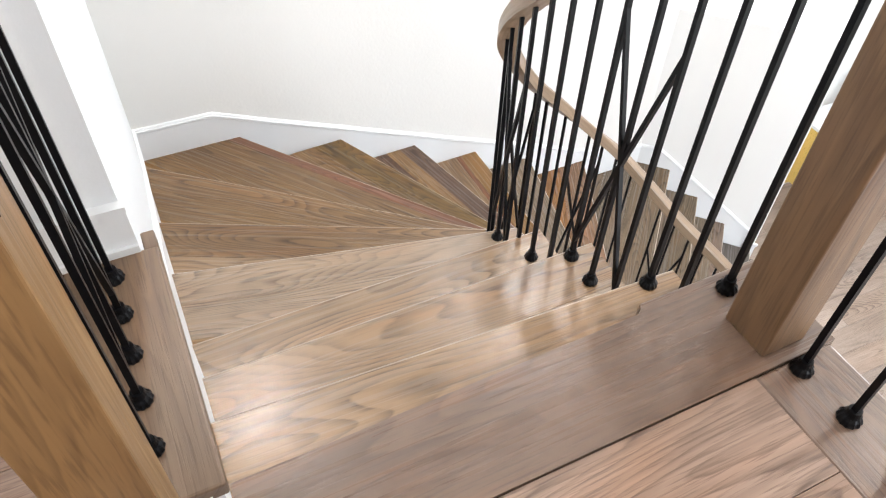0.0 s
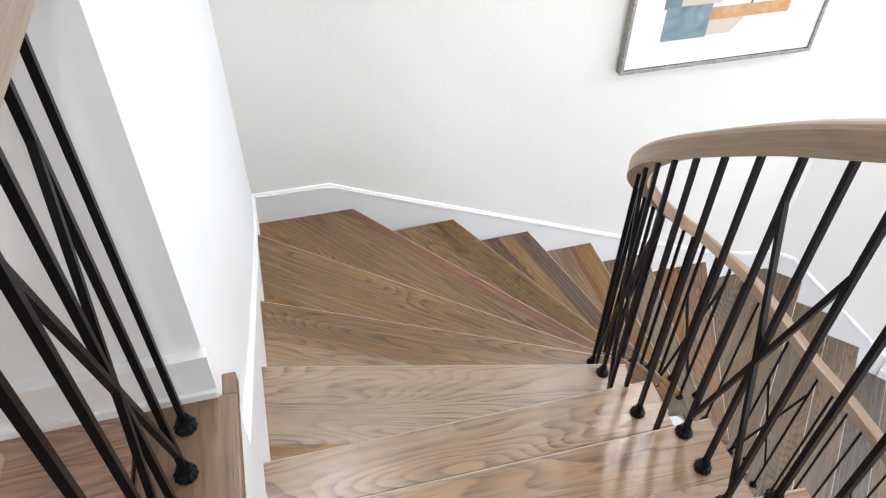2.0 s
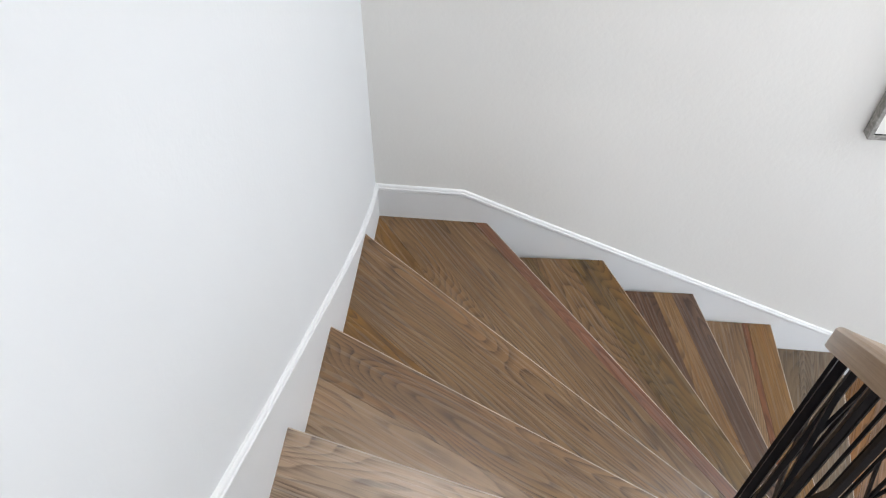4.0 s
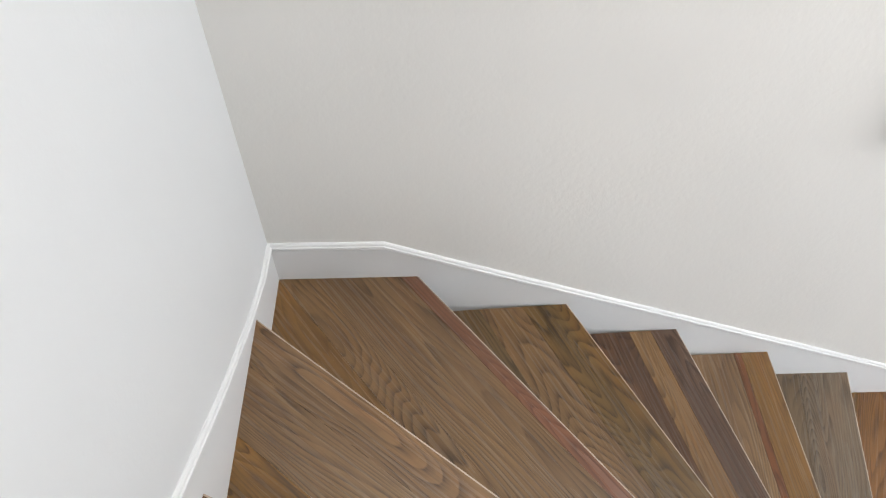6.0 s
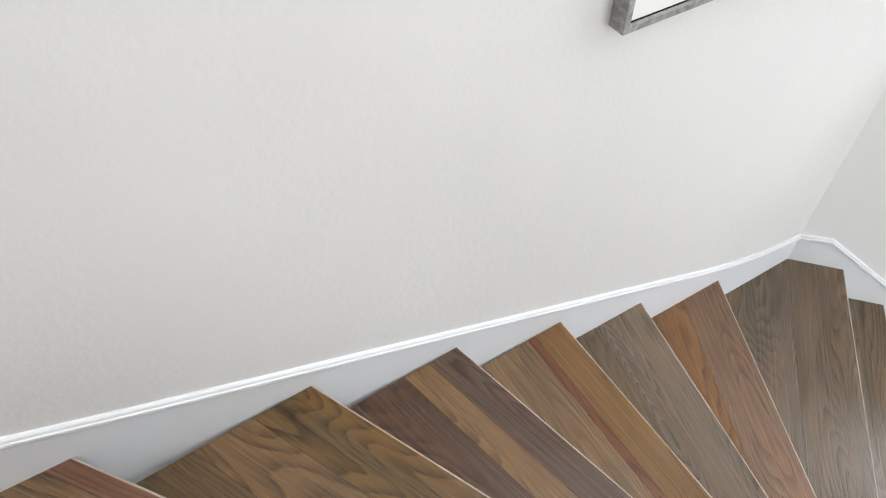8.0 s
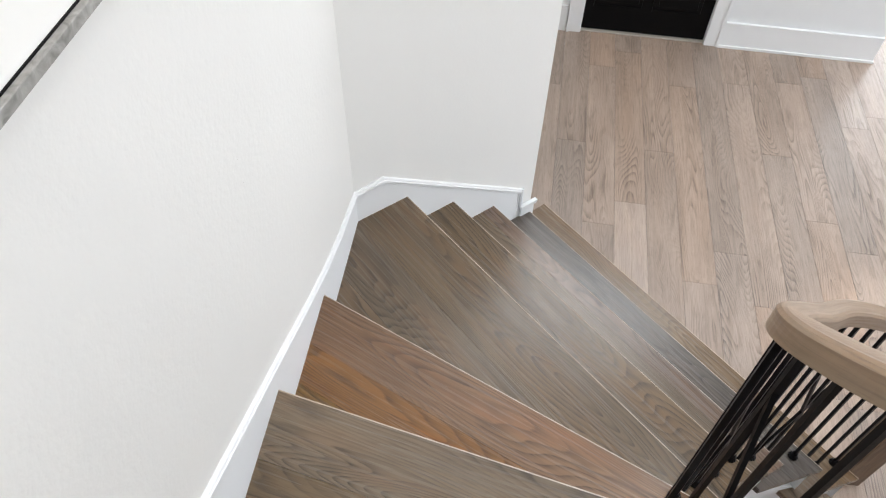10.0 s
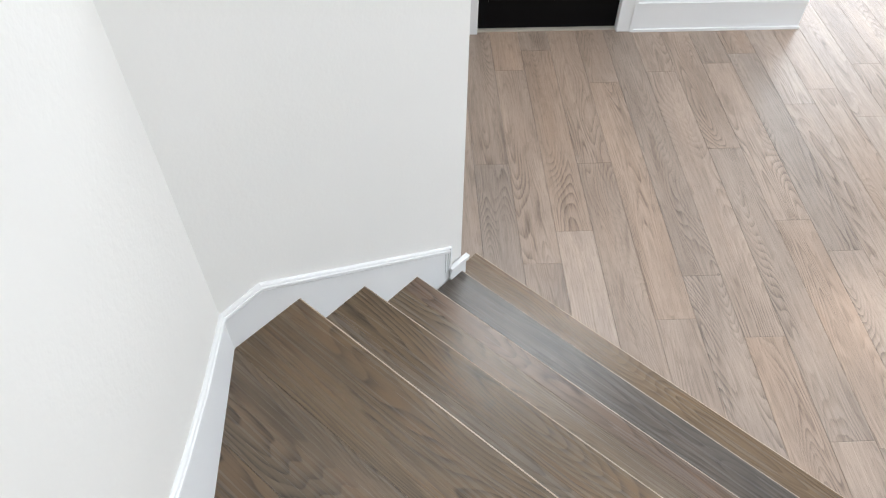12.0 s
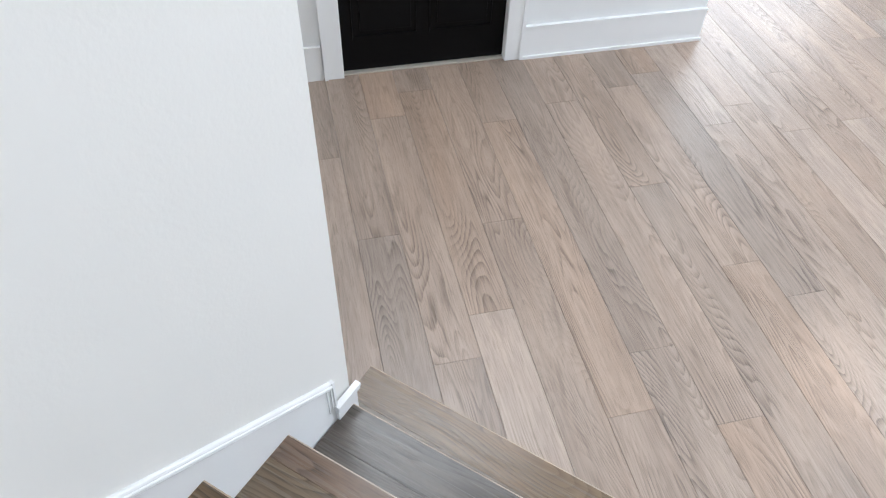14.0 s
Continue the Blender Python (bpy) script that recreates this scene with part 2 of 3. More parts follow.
def lathe(profile, segments, bm=None, ribs=0.0):
    bm = bm or bmesh.new()
    rings = []
    for r, z in profile:
        ring = []
        for i in range(segments):
            a = 2 * math.pi * i / segments
            rr = r * (1 - ribs * (i % 2))
            ring.append(bm.verts.new((rr * math.cos(a), rr * math.sin(a), z)))
        rings.append(ring)
    for a, b in zip(rings, rings[1:]):
        for i in range(segments):
            bm.faces.new((a[i], a[(i + 1) % segments], b[(i + 1) % segments], b[i]))
    bm.faces.new(rings[-1])
    bm.faces.new(rings[0][::-1])
    return bm


def sweep(points, profile, bm=None):
    """A profile (sideways, up) carried along a path of points, kept upright."""
    bm = bm or bmesh.new()
    rows = []
    for i, p in enumerate(points):
        d = Vector(points[min(i + 1, len(points) - 1)]) - Vector(points[max(i - 1, 0)])
        side = Vector((d.y, -d.x, 0)).normalized()
        rows.append([bm.verts.new(Vector(p) + side * s + Vector((0, 0, u))) for s, u in profile])
    n = len(profile)
    uv = bm.loops.layers.uv.new("UVMap")
    gone = 0.0
    for j, (a, b) in enumerate(zip(rows, rows[1:])):
        step = (Vector(points[j + 1]) - Vector(points[j])).length
        around = 0.0
        for i in range(n):
            f = bm.faces.new((a[i], a[(i + 1) % n], b[(i + 1) % n], b[i]))
            wide = (Vector(profile[(i + 1) % n]) - Vector(profile[i])).length
            for loop, at in zip(f.loops, ((gone, around), (gone, around + wide), (gone + step, around + wide), (gone + step, around))):
                loop[uv].uv = at
            around += wide
        gone += step
    bm.faces.new(rows[0])
    bm.faces.new(rows[-1][::-1])
    return bm


def structure(ob, label, category):
    return tagged(ob, label, category, "", "structure")


# ---- plan ----
RISE = 0.18
LANDING = 18 * RISE
TOP = 6.0
ASKEW = Matrix.Translation((4.336, -1.222, 0)) @ Matrix.Rotation(radians(-1.5), 4, 'Z') @ Matrix.Translation((-4.336, 1.222, 0))
ENTRANCE = ASKEW @ Matrix.Translation((0.04, -0.033, 0))
CORNER_A = (0.0, 0.0)
CORNER_B = (3.176, 0.0)
WALL_END = (3.854, -0.712)
SKIRT = 0.006
# nosing of each tread: at the wall, and a second point on its line, by number from the bottom
NOSE = {
    -1: ((4.078, -0.802), (2.901, -1.962)), 0: ((3.845, -0.71), (2.755, -1.804)), 1: ((3.682, -0.531), (2.678, -1.558)),
    2: ((3.513, -0.352), (2.605, -1.298)), 3: ((3.342, -0.175), (2.559, -0.977)), 4: ((2.681, 0.0), (2.286, -0.868)),
    5: ((2.22, 0.0), (2.065, -0.768)), 6: ((1.825, 0.0), (1.829, -0.643)), 7: ((1.42, 0.0), (1.562, -0.594)),
    8: ((0.985, 0.0), (1.33, -0.716)), 9: ((0.466, 0.0), (1.035, -0.748)), 10: ((0.0, -0.278), (0.602, -0.766)),
    11: ((0.0, -0.856), (1.099, -1.388)), 12: ((0.0, -1.307), (1.031, -1.558)), 13: ((0.0, -1.751), (0.934, -1.757)),
    14: ((0.0, -1.995), (1.038, -2.002)), 15: ((0.0, -2.229), (1.048, -2.28)), 16: ((0.0, -2.453), (1.038, -2.458)),
}
# line of the handrail where it crosses each nosing
RAIL = {
    17: (0.932, -2.655), 16: (0.941, -2.466), 15: (0.949, -2.274), 14: (0.956, -2.007), 13: (0.971, -1.768), 12: (1.019, -1.556), 11: (1.097, -1.388),
    10: (1.214, -1.257), 9: (1.356, -1.164), 8: (1.511, -1.093), 7: (1.67, -1.023), 6: (1.833, -1.001), 5: (2.002, -1.022),
    4: (2.153, -1.139), 3: (2.296, -1.277), 2: (2.46, -1.442), 1: (2.596, -1.644), 0: (2.695, -1.885), -1: (2.773, -2.13), -2: (2.845, -2.37),
}


def tread_z(k):
    return RISE * (k + 2)


def rail_at(u, side=0.0):
    """Plan point of the handrail at tread number u, moved by side towards the well."""
    k = min(max(math.floor(u), -1), 15)
    f = u - k
    p0, p1, p2, p3 = [Vector(RAIL[min(max(k + i, -2), 17)]) for i in (-1, 0, 1, 2)]
    at = 0.5 * ((2 * p1) + (p2 - p0) * f + (2 * p0 - 5 * p1 + 4 * p2 - p3) * f * f + (3 * p1 - p0 - 3 * p2 + p3) * f ** 3)
    d = 0.5 * ((p2 - p0) + 2 * (2 * p0 - 5 * p1 + 4 * p2 - p3) * f + 3 * (3 * p1 - p0 - 3 * p2 + p3) * f * f)
    return at + Vector((-d.y, d.x)).normalized() * side


def rail_z(u):
    return RISE * (u + 2) + 0.80 + 0.065 * min(max((9 - u) / 4, 0.0), 1.0)


# ---- large structure ----
def wall(name, bm, label, material=WALL):
    return structure(link(name, bm, material), label, "wall")


wall("wall_left", prism([(-0.134, 0.12), (-SKIRT, 0.12), (-SKIRT, -1.4), (-0.012, -1.916), (-0.134, -1.916)], 0, TOP), "white painted plaster wall beside the winding stairs")
bm = box(-SKIRT, SKIRT, 0, 1.75, 0.134, TOP)
box(2.35, SKIRT, 0, 6.12, 0.134, TOP, bm)
box(1.75, SKIRT, 0, 2.35, 0.134, 4.5, bm)
box(1.75, SKIRT, 5.7, 2.35, 0.134, TOP, bm)
wall("wall_far", bm, "off-white textured plaster wall behind the winding stairs", WALL_FAR)
wall("wall_hall_north", box(-3, -1.916, LANDING - 0.3, -0.12, -1.796, TOP), "white plaster wall of the upper hall")
wall("wall_hall_west", box(-3.12, -7, 0, -3, -1.796, TOP), "white plaster wall closing the upper hall")
bm = bmesh.new()
prism([(x + 0.0045, y + 0.0042) for x, y in ((CORNER_B[0] - 0.0287, 0.0302), WALL_END, (WALL_END[0] + 0.711, 0.0302))], 0, 2.09, bm)
wall("wall_angled", bm, "white plaster angled half-height closet wall at the stair foot", WALL_WARM)

bm = box(6, -3.003, 0, 6.12, -1.82, 3.3)
box(6, -0.93, 0, 6.12, 0.09, 3.3, bm)
box(6, -1.82, 2.05, 6.12, -0.93, 3.3, bm)
box(6, -3.003, 3.3, 6.12, -2.6, 5.4, bm)
box(6, -0.4, 3.3, 6.12, 0.09, 5.4, bm)
box(6, -3.003, 5.4, 6.12, 0.09, TOP, bm)
wall("wall_east", bm, "white plaster entrance wall with a black door").matrix_basis = ENTRANCE
wall("wall_return", box(6.12, -3.003, 0, 9, -2.883, TOP), "white plaster return wall beside the entrance").matrix_basis = ENTRANCE
bm = box(9, -7, 0, 9.12, -6.5, TOP)
box(9, -3.5, 0, 9.12, -2.94, TOP, bm)
box(9, -6.5, 0, 9.12, -3.5, 0.3, bm)
box(9, -6.5, 2.9, 9.12, -3.5, TOP, bm)
wall("wall_garden", bm, "white plaster wall with a wide garden window")
bm = box(-3.12, -7.12, 0, -1.8, -7, TOP)
box(0.0, -7.12, 0, 1.8, -7, TOP, bm)
box(5.4, -7.12, 0, 9.12, -7, TOP, bm)
box(-1.8, -7.12, 0, 0.0, -7, 3.9, bm)
box(-1.8, -7.12, 5.5, 0.0, -7, TOP, bm)
box(1.8, -7.12, 0, 5.4, -7, 0.6, bm)
box(1.8, -7.12, 5.2, 5.4, -7, TOP, bm)
wall("wall_south", bm, "white plaster wall with tall windows")
structure(link("ceiling", box(-3.12, -7.12, TOP, 9.12, 0.12, TOP + 0.1), CEILING), "white flat painted plaster ceiling", "ceiling")
structure(link("upper_floor_slab", box(-3, -7, LANDING - 0.32, 0.98, -2.654, LANDING - 0.022), CEILING), "white plaster underside of the upper landing", "ceiling")
structure(link("hall_floor_slab", box(-3, -2.654, LANDING - 0.32, 0.0, -1.916, LANDING - 0.022), CEILING), "white plaster underside of the upper hall", "ceiling")


def window(name, axis, at, a0, a1, z0, z1, bars, label):
    """A white framed window of one or more panes in a wall across the x or y axis."""
    root = structure(new(name), label, "window")

    def b(u0, v0, u1, v1, w, depth):
        if axis == "x":
            return box(at - depth, u0, v0, at + depth, u1, v1, w)
        return box(u0, at - depth, v0, u1, at + depth, v1, w)

    f = b(a0, z0, a1, z0 + 0.06, None, 0.04)
    b(a0, z1 - 0.06, a1, z1, f, 0.04)
    b(a0, z0 + 0.06, a0 + 0.06, z1 - 0.06, f, 0.04)
    b(a1 - 0.06, z0 + 0.06, a1, z1 - 0.06, f, 0.04)
    step = (a1 - a0 - 0.06) / bars
    for i in range(1, bars):
        c = a0 + 0.03 + step * i
        b(c - 0.025, z0 + 0.06, c + 0.025, z1 - 0.06, f, 0.03)
    part("window_frame", f, TRIM, root)
    for i in range(bars):
        c = a0 + 0.03 + step * i
        p = part("pane", b(c + 0.028, z0 + 0.061, c + step - 0.028, z1 - 0.061, None, 0.004), GLASS, root)
        p.visible_shadow = False
    return root


window("window_1", "x", 6.06, -2.6, -0.4, 3.3, 5.4, 3, "white framed high window above the entrance door").matrix_basis = ENTRANCE
window("window_2", "x", 9.06, -6.5, -3.5, 0.3, 2.9, 4, "white framed wide garden window")
window("window_3", "y", -7.06, 1.8, 5.4, 0.6, 5.2, 4, "white framed two-storey window")
# Guessed window for the added north light, never in view.
window("window_5", "y", 0.075, 1.75, 2.35, 4.5, 5.7, 1, "white framed high window, added unseen over the stairs")
# Made-up window behind the warm hall fill, out of view.
window("window_4", "y", -7.06, -1.8, 0.0, 3.9, 5.5, 2, "white framed upper hall window, added unseen")
structure(link("ground", box(-60, -60, -0.3, 60, 60, -0.06), plaster("lawn", (0.06, 0.09, 0.03), 30, 0.5, 0.9)), "green lawn round the house outside the windows", "ground")

floor = structure(link("floor", box(-3, -7.1, -0.05, 9.1, 0.14, -0.018), GAP), "pale brushed oak plank floor of the entrance hall", "floor")
floor.matrix_basis = ASKEW
landing_floor = structure(link("landing_floor", box(-3, -7, LANDING - 0.02, 0.857, -2.638, LANDING - 0.016), GAP), "brown oak plank floor of the upper landing", "floor")
hall_floor = structure(link("hall_floor", box(-3, -2.638, LANDING - 0.02, -0.146, -1.916, LANDING - 0.016), GAP), "brown oak plank floor of the upper hall", "floor")


# ---- skirting along the stairs ----
# section of the moulded cap: out from the wall, and down from its top
CAP = [(-0.01, 0.0), (0.005, 0.0), (0.0085, -0.0025), (0.0105, -0.0075), (0.0105, -0.0105), (0.0135, -0.0125), (0.0145, -0.017), (0.0135, -0.0205), (0.0085, -0.0215), (0.0085, -0.0255), (0.0105, -0.0275), (0.009, -0.033), (-0.01, -0.033)]


def skirt(name, line, low, origin, u, out, label, parent=None):
    """A white skirting board that climbs with the stairs: a board and a moulded cap along its top line (s, z)."""
    root = structure(new(name), label, "baseboard")
    board = [(s, z - 0.012) for s, z in line] + [(s, z) for s, z in low]
    part("board", slab(board, origin, u, [c * SKIRT for c in out]), TRIM, root)
    bm = bmesh.new()
    o, along, front = Vector((*origin, 0)), Vector((*u, 0)), Vector((*out, 0))
    rows = [[bm.verts.new(o + along * q + front * d + Vector((0, 0, z + h))) for d, h in CAP] for q, z in line]
    for p, q in zip(rows, rows[1:]):
        for i in range(len(CAP)):
            bm.faces.new((p[i], p[(i + 1) % len(CAP)], q[(i + 1) % len(CAP)], q[i]))
    bm.faces.new(rows[0])
    bm.faces.new(rows[-1][::-1])
    part("moulding", bm, TRIM, root)
    return root


skirt("baseboard_left", [(-0.005, 2.162), (0.14, 2.172), (0.35, 2.236), (0.62, 2.35), (1.294, 2.688), (1.916, 3.012)], [(1.916, 2.4), (-0.005, 1.7)], (-SKIRT, 0), (0, -1), (1, 0),
      "white moulded skirting board climbing beside the stairs")
skirt("baseboard_far", [(-0.005, 2.162), (0.36, 2.158), (0.63, 2.04), (2.56, 1.226), (2.735, 1.16), (2.932, 1.105), (3.179, 1.062)], [(3.179, 0.6), (-0.005, 1.7)], (0, SKIRT), (1, 0), (0, -1),
      "white moulded skirting board descending behind the stairs")
d45 = Vector((WALL_END[0] - CORNER_B[0], WALL_END[1])).normalized()
n45 = Vector((d45.y, -d45.x))
skirt("baseboard_angled", [(-0.003, 1.062), (0.13, 1.073), (0.905, 0.552)], [(0.905, 0.3), (-0.003, 0.6)], Vector(CORNER_B) - n45 * SKIRT, d45, n45,
      "white moulded skirting board along the angled wall")
ret = structure(new("skirting_return"), "white moulded return at the skirting board's end", "baseboard")
for s0, s1, d in ((0.905, 0.914, 0.0135), (0.898, 0.905, 0.0105), (0.884, 0.888, 0.0095)):
    part("moulding", slab([(s0, 0.42), (s1, 0.42), (s1, 0.552), (s0, 0.552)], Vector(CORNER_B) - n45 * SKIRT, d45, n45 * d), TRIM, ret)
part("board", slab([(0.905, 0.3), (0.978, 0.3), (0.978, 0.42), (0.905, 0.42)], Vector(CORNER_B) - n45 * SKIRT, d45, n45 * 0.0055), TRIM, ret)


# ---- the staircase ----
def clip(poly, d0, d1):
    """The part of a convex outline between two distances y from the x axis."""
    for sign, lim in ((1, d0), (-1, -d1)):
        out = []
        for i, p in enumerate(poly):
            q = poly[(i + 1) % len(poly)]
            a, b = sign * p[1] - lim, sign * q[1] - lim
            if a >= 0:
                out.append(p)
            if a * b < 0:
                f = a / (a - b)
                out.append((p[0] + (q[0] - p[0]) * f, p[1] + (q[1] - p[1]) * f))
        poly = out
        if len(poly) < 3:
            return []
    return poly


def nose_line(k):
    a, b = Vector(NOSE[k][0]), Vector(NOSE[k][1])
    return a, (b - a).normalized()


def inner_end(k):
    a, d = nose_line(k)
    r = rail_at(k)
    return a + d * ((r - a).dot(d) + 0.075)


staircase = tagged(new("staircase"), "winding oak staircase with stained treads between white walls", "stairs")
chooser = random.Random(11)
# Treads 12 to 15 get the paled oak that has sheen painted in.
TONES = {15: [2, 2], 14: [2, 2], 13: [2, 0], 12: [2, 2, 0, 2], 11: [0, 2, 2, 0], 10: [0, 0, 0, 0], 9: [3, 0, 0, 0, 8, 7], 8: [7, 0, 7], 7: [8, 0, 8],
         6: [0, 3, 0, 0], 5: [1, 1, 7], 4: [9, 9, 7], 3: [1, 1, 1, 1], 2: [1, 1], 1: [10, 1], 0: [5, 5, 1], -1: [6, 6, 6]}
# widths of the glued boards from the nosing back, where they can be told apart
WIDTHS = {9: [0.05, 0.23, 0.09], 8: [0.15, 0.14], 7: [0.1, 0.08], 6: [0.11, 0.028], 5: [0.2], 4: [0.18], 3: [0.24, 0.2], 1: [0.075], 11: [0.17, 0.14], 10: [0.12, 0.16]}
THICK = 0.034
for k in range(-1, 16):
    a, d = nose_line(k)
    z = tread_z(k)
    back_a, back_d = nose_line(k + 1)
    up = Vector((d.y, -d.x))
    if (back_a - a).dot(up) < 0:
        up = -up
    back_up = Vector((back_d.y, -back_d.x))
    if back_up.dot(up) < 0:
        back_up = -back_up
    corner = [CORNER_A] if k == 9 else [CORNER_B] if k == 3 else []
    outline = [a, *[Vector(c) for c in corner], back_a + back_up * 0.045, inner_end(k + 1) + back_up * 0.045, inner_end(k)]
    if k == -1:
        outline = [a, Vector((3.893, -0.62)), back_a + back_up * 0.1, inner_end(0) + back_up * 0.1, inner_end(-1)]
    # own frame: x along the nosing from the wall, y towards the step above
    m = Matrix(((d.x, up.x, 0, a.x), (d.y, up.y, 0, a.y), (0, 0, 1, z), (0, 0, 0, 1)))
    flip = d.x * up.y - d.y * up.x < 0
    local = [((p - a).dot(d), (p - a).dot(up)) for p in outline]
    if flip:
        m = Matrix(((d.x, up.x, 0, a.x), (d.y, up.y, 0, a.y), (0, 0, -1, z), (0, 0, 0, 1)))
    tread = new("tread")
    tread.parent = staircase
    deep = max(p[1] for p in local)
    edges, dist = [-0.001], 0.0
    tones = TONES[k]
    while dist < deep - 0.03:
        given = WIDTHS.get(k, [])
        dist += given[len(edges) - 1] if len(edges) <= len(given) else chooser.uniform(0.11, 0.17)
        edges.append(dist if dist < deep - 0.03 else deep + 0.01)
    for i, (d0, d1) in enumerate(zip(edges, edges[1:])):
        piece = clip(local, d0 + (0.0004 if i else 0), d1 - 0.0004)
        if not piece:
            continue
        bm = bmesh.new()
        s = -1 if flip else 1
        prism(piece, -THICK * s, 0, bm) if s > 0 else prism(piece, 0, THICK, bm)
        if i == 0:
            front = [e for e in bm.edges if all(abs(v.co.y) < 0.002 for v in e.verts) and abs(e.verts[0].co.z - e.verts[1].co.z) < 0.001]
            # the bevel faces take the pale highlight colour
            bmesh.ops.bevel(bm, geom=front, offset=0.0055, segments=3, affect="EDGES", profile=0.5, material=1)
        part("board", bm, [TREADS[tones[min(i, len(tones) - 1)]], EDGE], tread, m=m)

for k in range(-1, 17):
    a, d = nose_line(k)
    up = Vector((d.y, -d.x))
    ref = nose_line(k + 1)[0] if k < 16 else a + Vector((0, -1))
    if (ref - a).dot(up) < 0:
        up = -up
    o = a + up * 0.026
    if k == -1:
        o = o + d * 0.16
    length = (inner_end(k) - o).dot(d) - 0.02
    # own frame along the riser keeps its grain level
    m = Matrix(((d.x, up.x, 0, o.x), (d.y, up.y, 0, o.y), (0, 0, 1, tread_z(k - 1)), (0, 0, 0, 1)))
    part("riser", box(0.0, 0.0, 0.0, length, 0.018, RISE - THICK), TRIM, staircase, m=m)

# plastered carriage under the inner ends, following the curve
bm = bmesh.new()
prev = None
for i in range(0, 171):
    u = -1.0 + i * 0.1
    lo = max(RISE * (u + 2) - 0.42, 0.0)
    ring = []
    for s in (-0.03, 0.03):
        w = rail_at(u, 0.035 + s)
        ring += [bm.verts.new((w.x, w.y, lo)), bm.verts.new((w.x, w.y, RISE * (u + 2) - 0.20 if RISE * (u + 2) - 0.2 > lo else lo + 0.01))]
    if prev:
        for x, y in ((0, 1), (1, 3), (3, 2), (2, 0)):
            bm.faces.new((prev[x], prev[y], ring[y], ring[x]))
    prev = ring
part("carriage", bm, TRIM, staircase, "white painted curved stringer")

# ---- landing edge ----
edge = tagged(new("landing_nosing"), "dark-stained oak landing nosing board above the stairs", "stair nosing")
bm = prism([(0, -0.181), (1.010, -0.181), (1.010, 0.026), (0.748, 0.026), (0.734, 0.0), (0, 0)], -THICK, 0)
front = [e for e in bm.edges if all(v.co.y > -0.01 for v in e.verts) and all(v.co.z > -0.001 for v in e.verts)]
bmesh.ops.bevel(bm, geom=front, offset=0.006, segments=3, affect="EDGES", profile=0.5, material=1)
part("board", bm, [TREADS[4], TREADS[4]], edge, m=pose(0.028, -2.457, LANDING))
edge = tagged(new("balcony_nosing"), "brown oak edge board under the landing balusters", "stair nosing")
part("board", box(-4.34, -0.085, -THICK, 0, 0.085, 0, None, 0.005), TREADS[4], edge, m=pose(0.938, -2.641, LANDING, 0, 0, 90))
part("fascia", box(0.98, -7, LANDING - 0.32, 0.992, -2.64, LANDING - THICK), TRIM, edge)
edge = tagged(new("hall_nosing"), "brown oak edge board under the hall balusters", "stair nosing")
part("board", box(0, -0.085, -THICK, 0.522, 0.083, 0, None, 0.005), NEWEL_BROWN, edge, m=pose(-0.06, -2.456, LANDING, 0, 0, 90))
part("board", box(0, -0.013, -THICK, 0.05, 0.013, 0, None, 0.003), NEWEL_BROWN, edge, m=pose(0.0125, -1.938, LANDING, 0, 0, 90))
part("fascia", box(0.0, -2.453, LANDING - 0.6, 0.016, -1.916, LANDING - THICK), TRIM, edge, "white painted fascia")


# ---- handrails, balusters, newel posts ----
def rail_profile(w=0.058, h=0.062):
    a, c = w / 2, 0.012
    return [(-a, -h / 2), (a, -h / 2), (a, h / 2 - c), (a - c * 0.4, h / 2 - c * 0.3), (a - c, h / 2), (-a + c, h / 2), (-a + c * 0.4, h / 2 - c * 0.3), (-a, h / 2 - c)]


ribbed = bmesh.new()
lathe([(0.0195, 0.0), (0.0205, 0.004), (0.018, 0.011), (0.0138, 0.016)], 24, ribbed, 0.08)
lathe([(0.0138, 0.015), (0.0122, 0.019), (0.0108, 0.028)], 16, ribbed)
shoe_mesh = bpy.data.meshes.new("shoe")
bmesh.ops.recalc_face_normals(ribbed, faces=ribbed.faces)
ribbed.to_mesh(shoe_mesh)
ribbed.free()
shoe_mesh.materials.append(IRON)
BAR = 0.0105


def baluster(parent, x, y, z0, z1, spin):
    b = part("baluster", box(-BAR / 2, -BAR / 2, 0, BAR / 2, BAR / 2, z1 - z0), IRON, parent, m=pose(x, y, z0, 0, 0, spin))
    s = new("shoe", shoe_mesh)
    s.parent = b
    return b


def cross(parent, left, mid, right, zl, zm, zr, low, high):
    """Two flat diagonals that leave the outer balusters, meet at the middle one and run on to the other side."""
    for (p, zp), (q, zq) in (((left, zl), (right, zr)), ((right, zr), (left, zl))):
        top, foot = (p[0], p[1], zp + high), (q[0], q[1], zq + low)
        centre = (mid[0], mid[1], zm + (low + high) / 2)
        bm = bar(top, centre, BAR * 0.92)
        bar(centre, foot, BAR * 0.92, bm)
        part("brace", bm, IRON, parent)


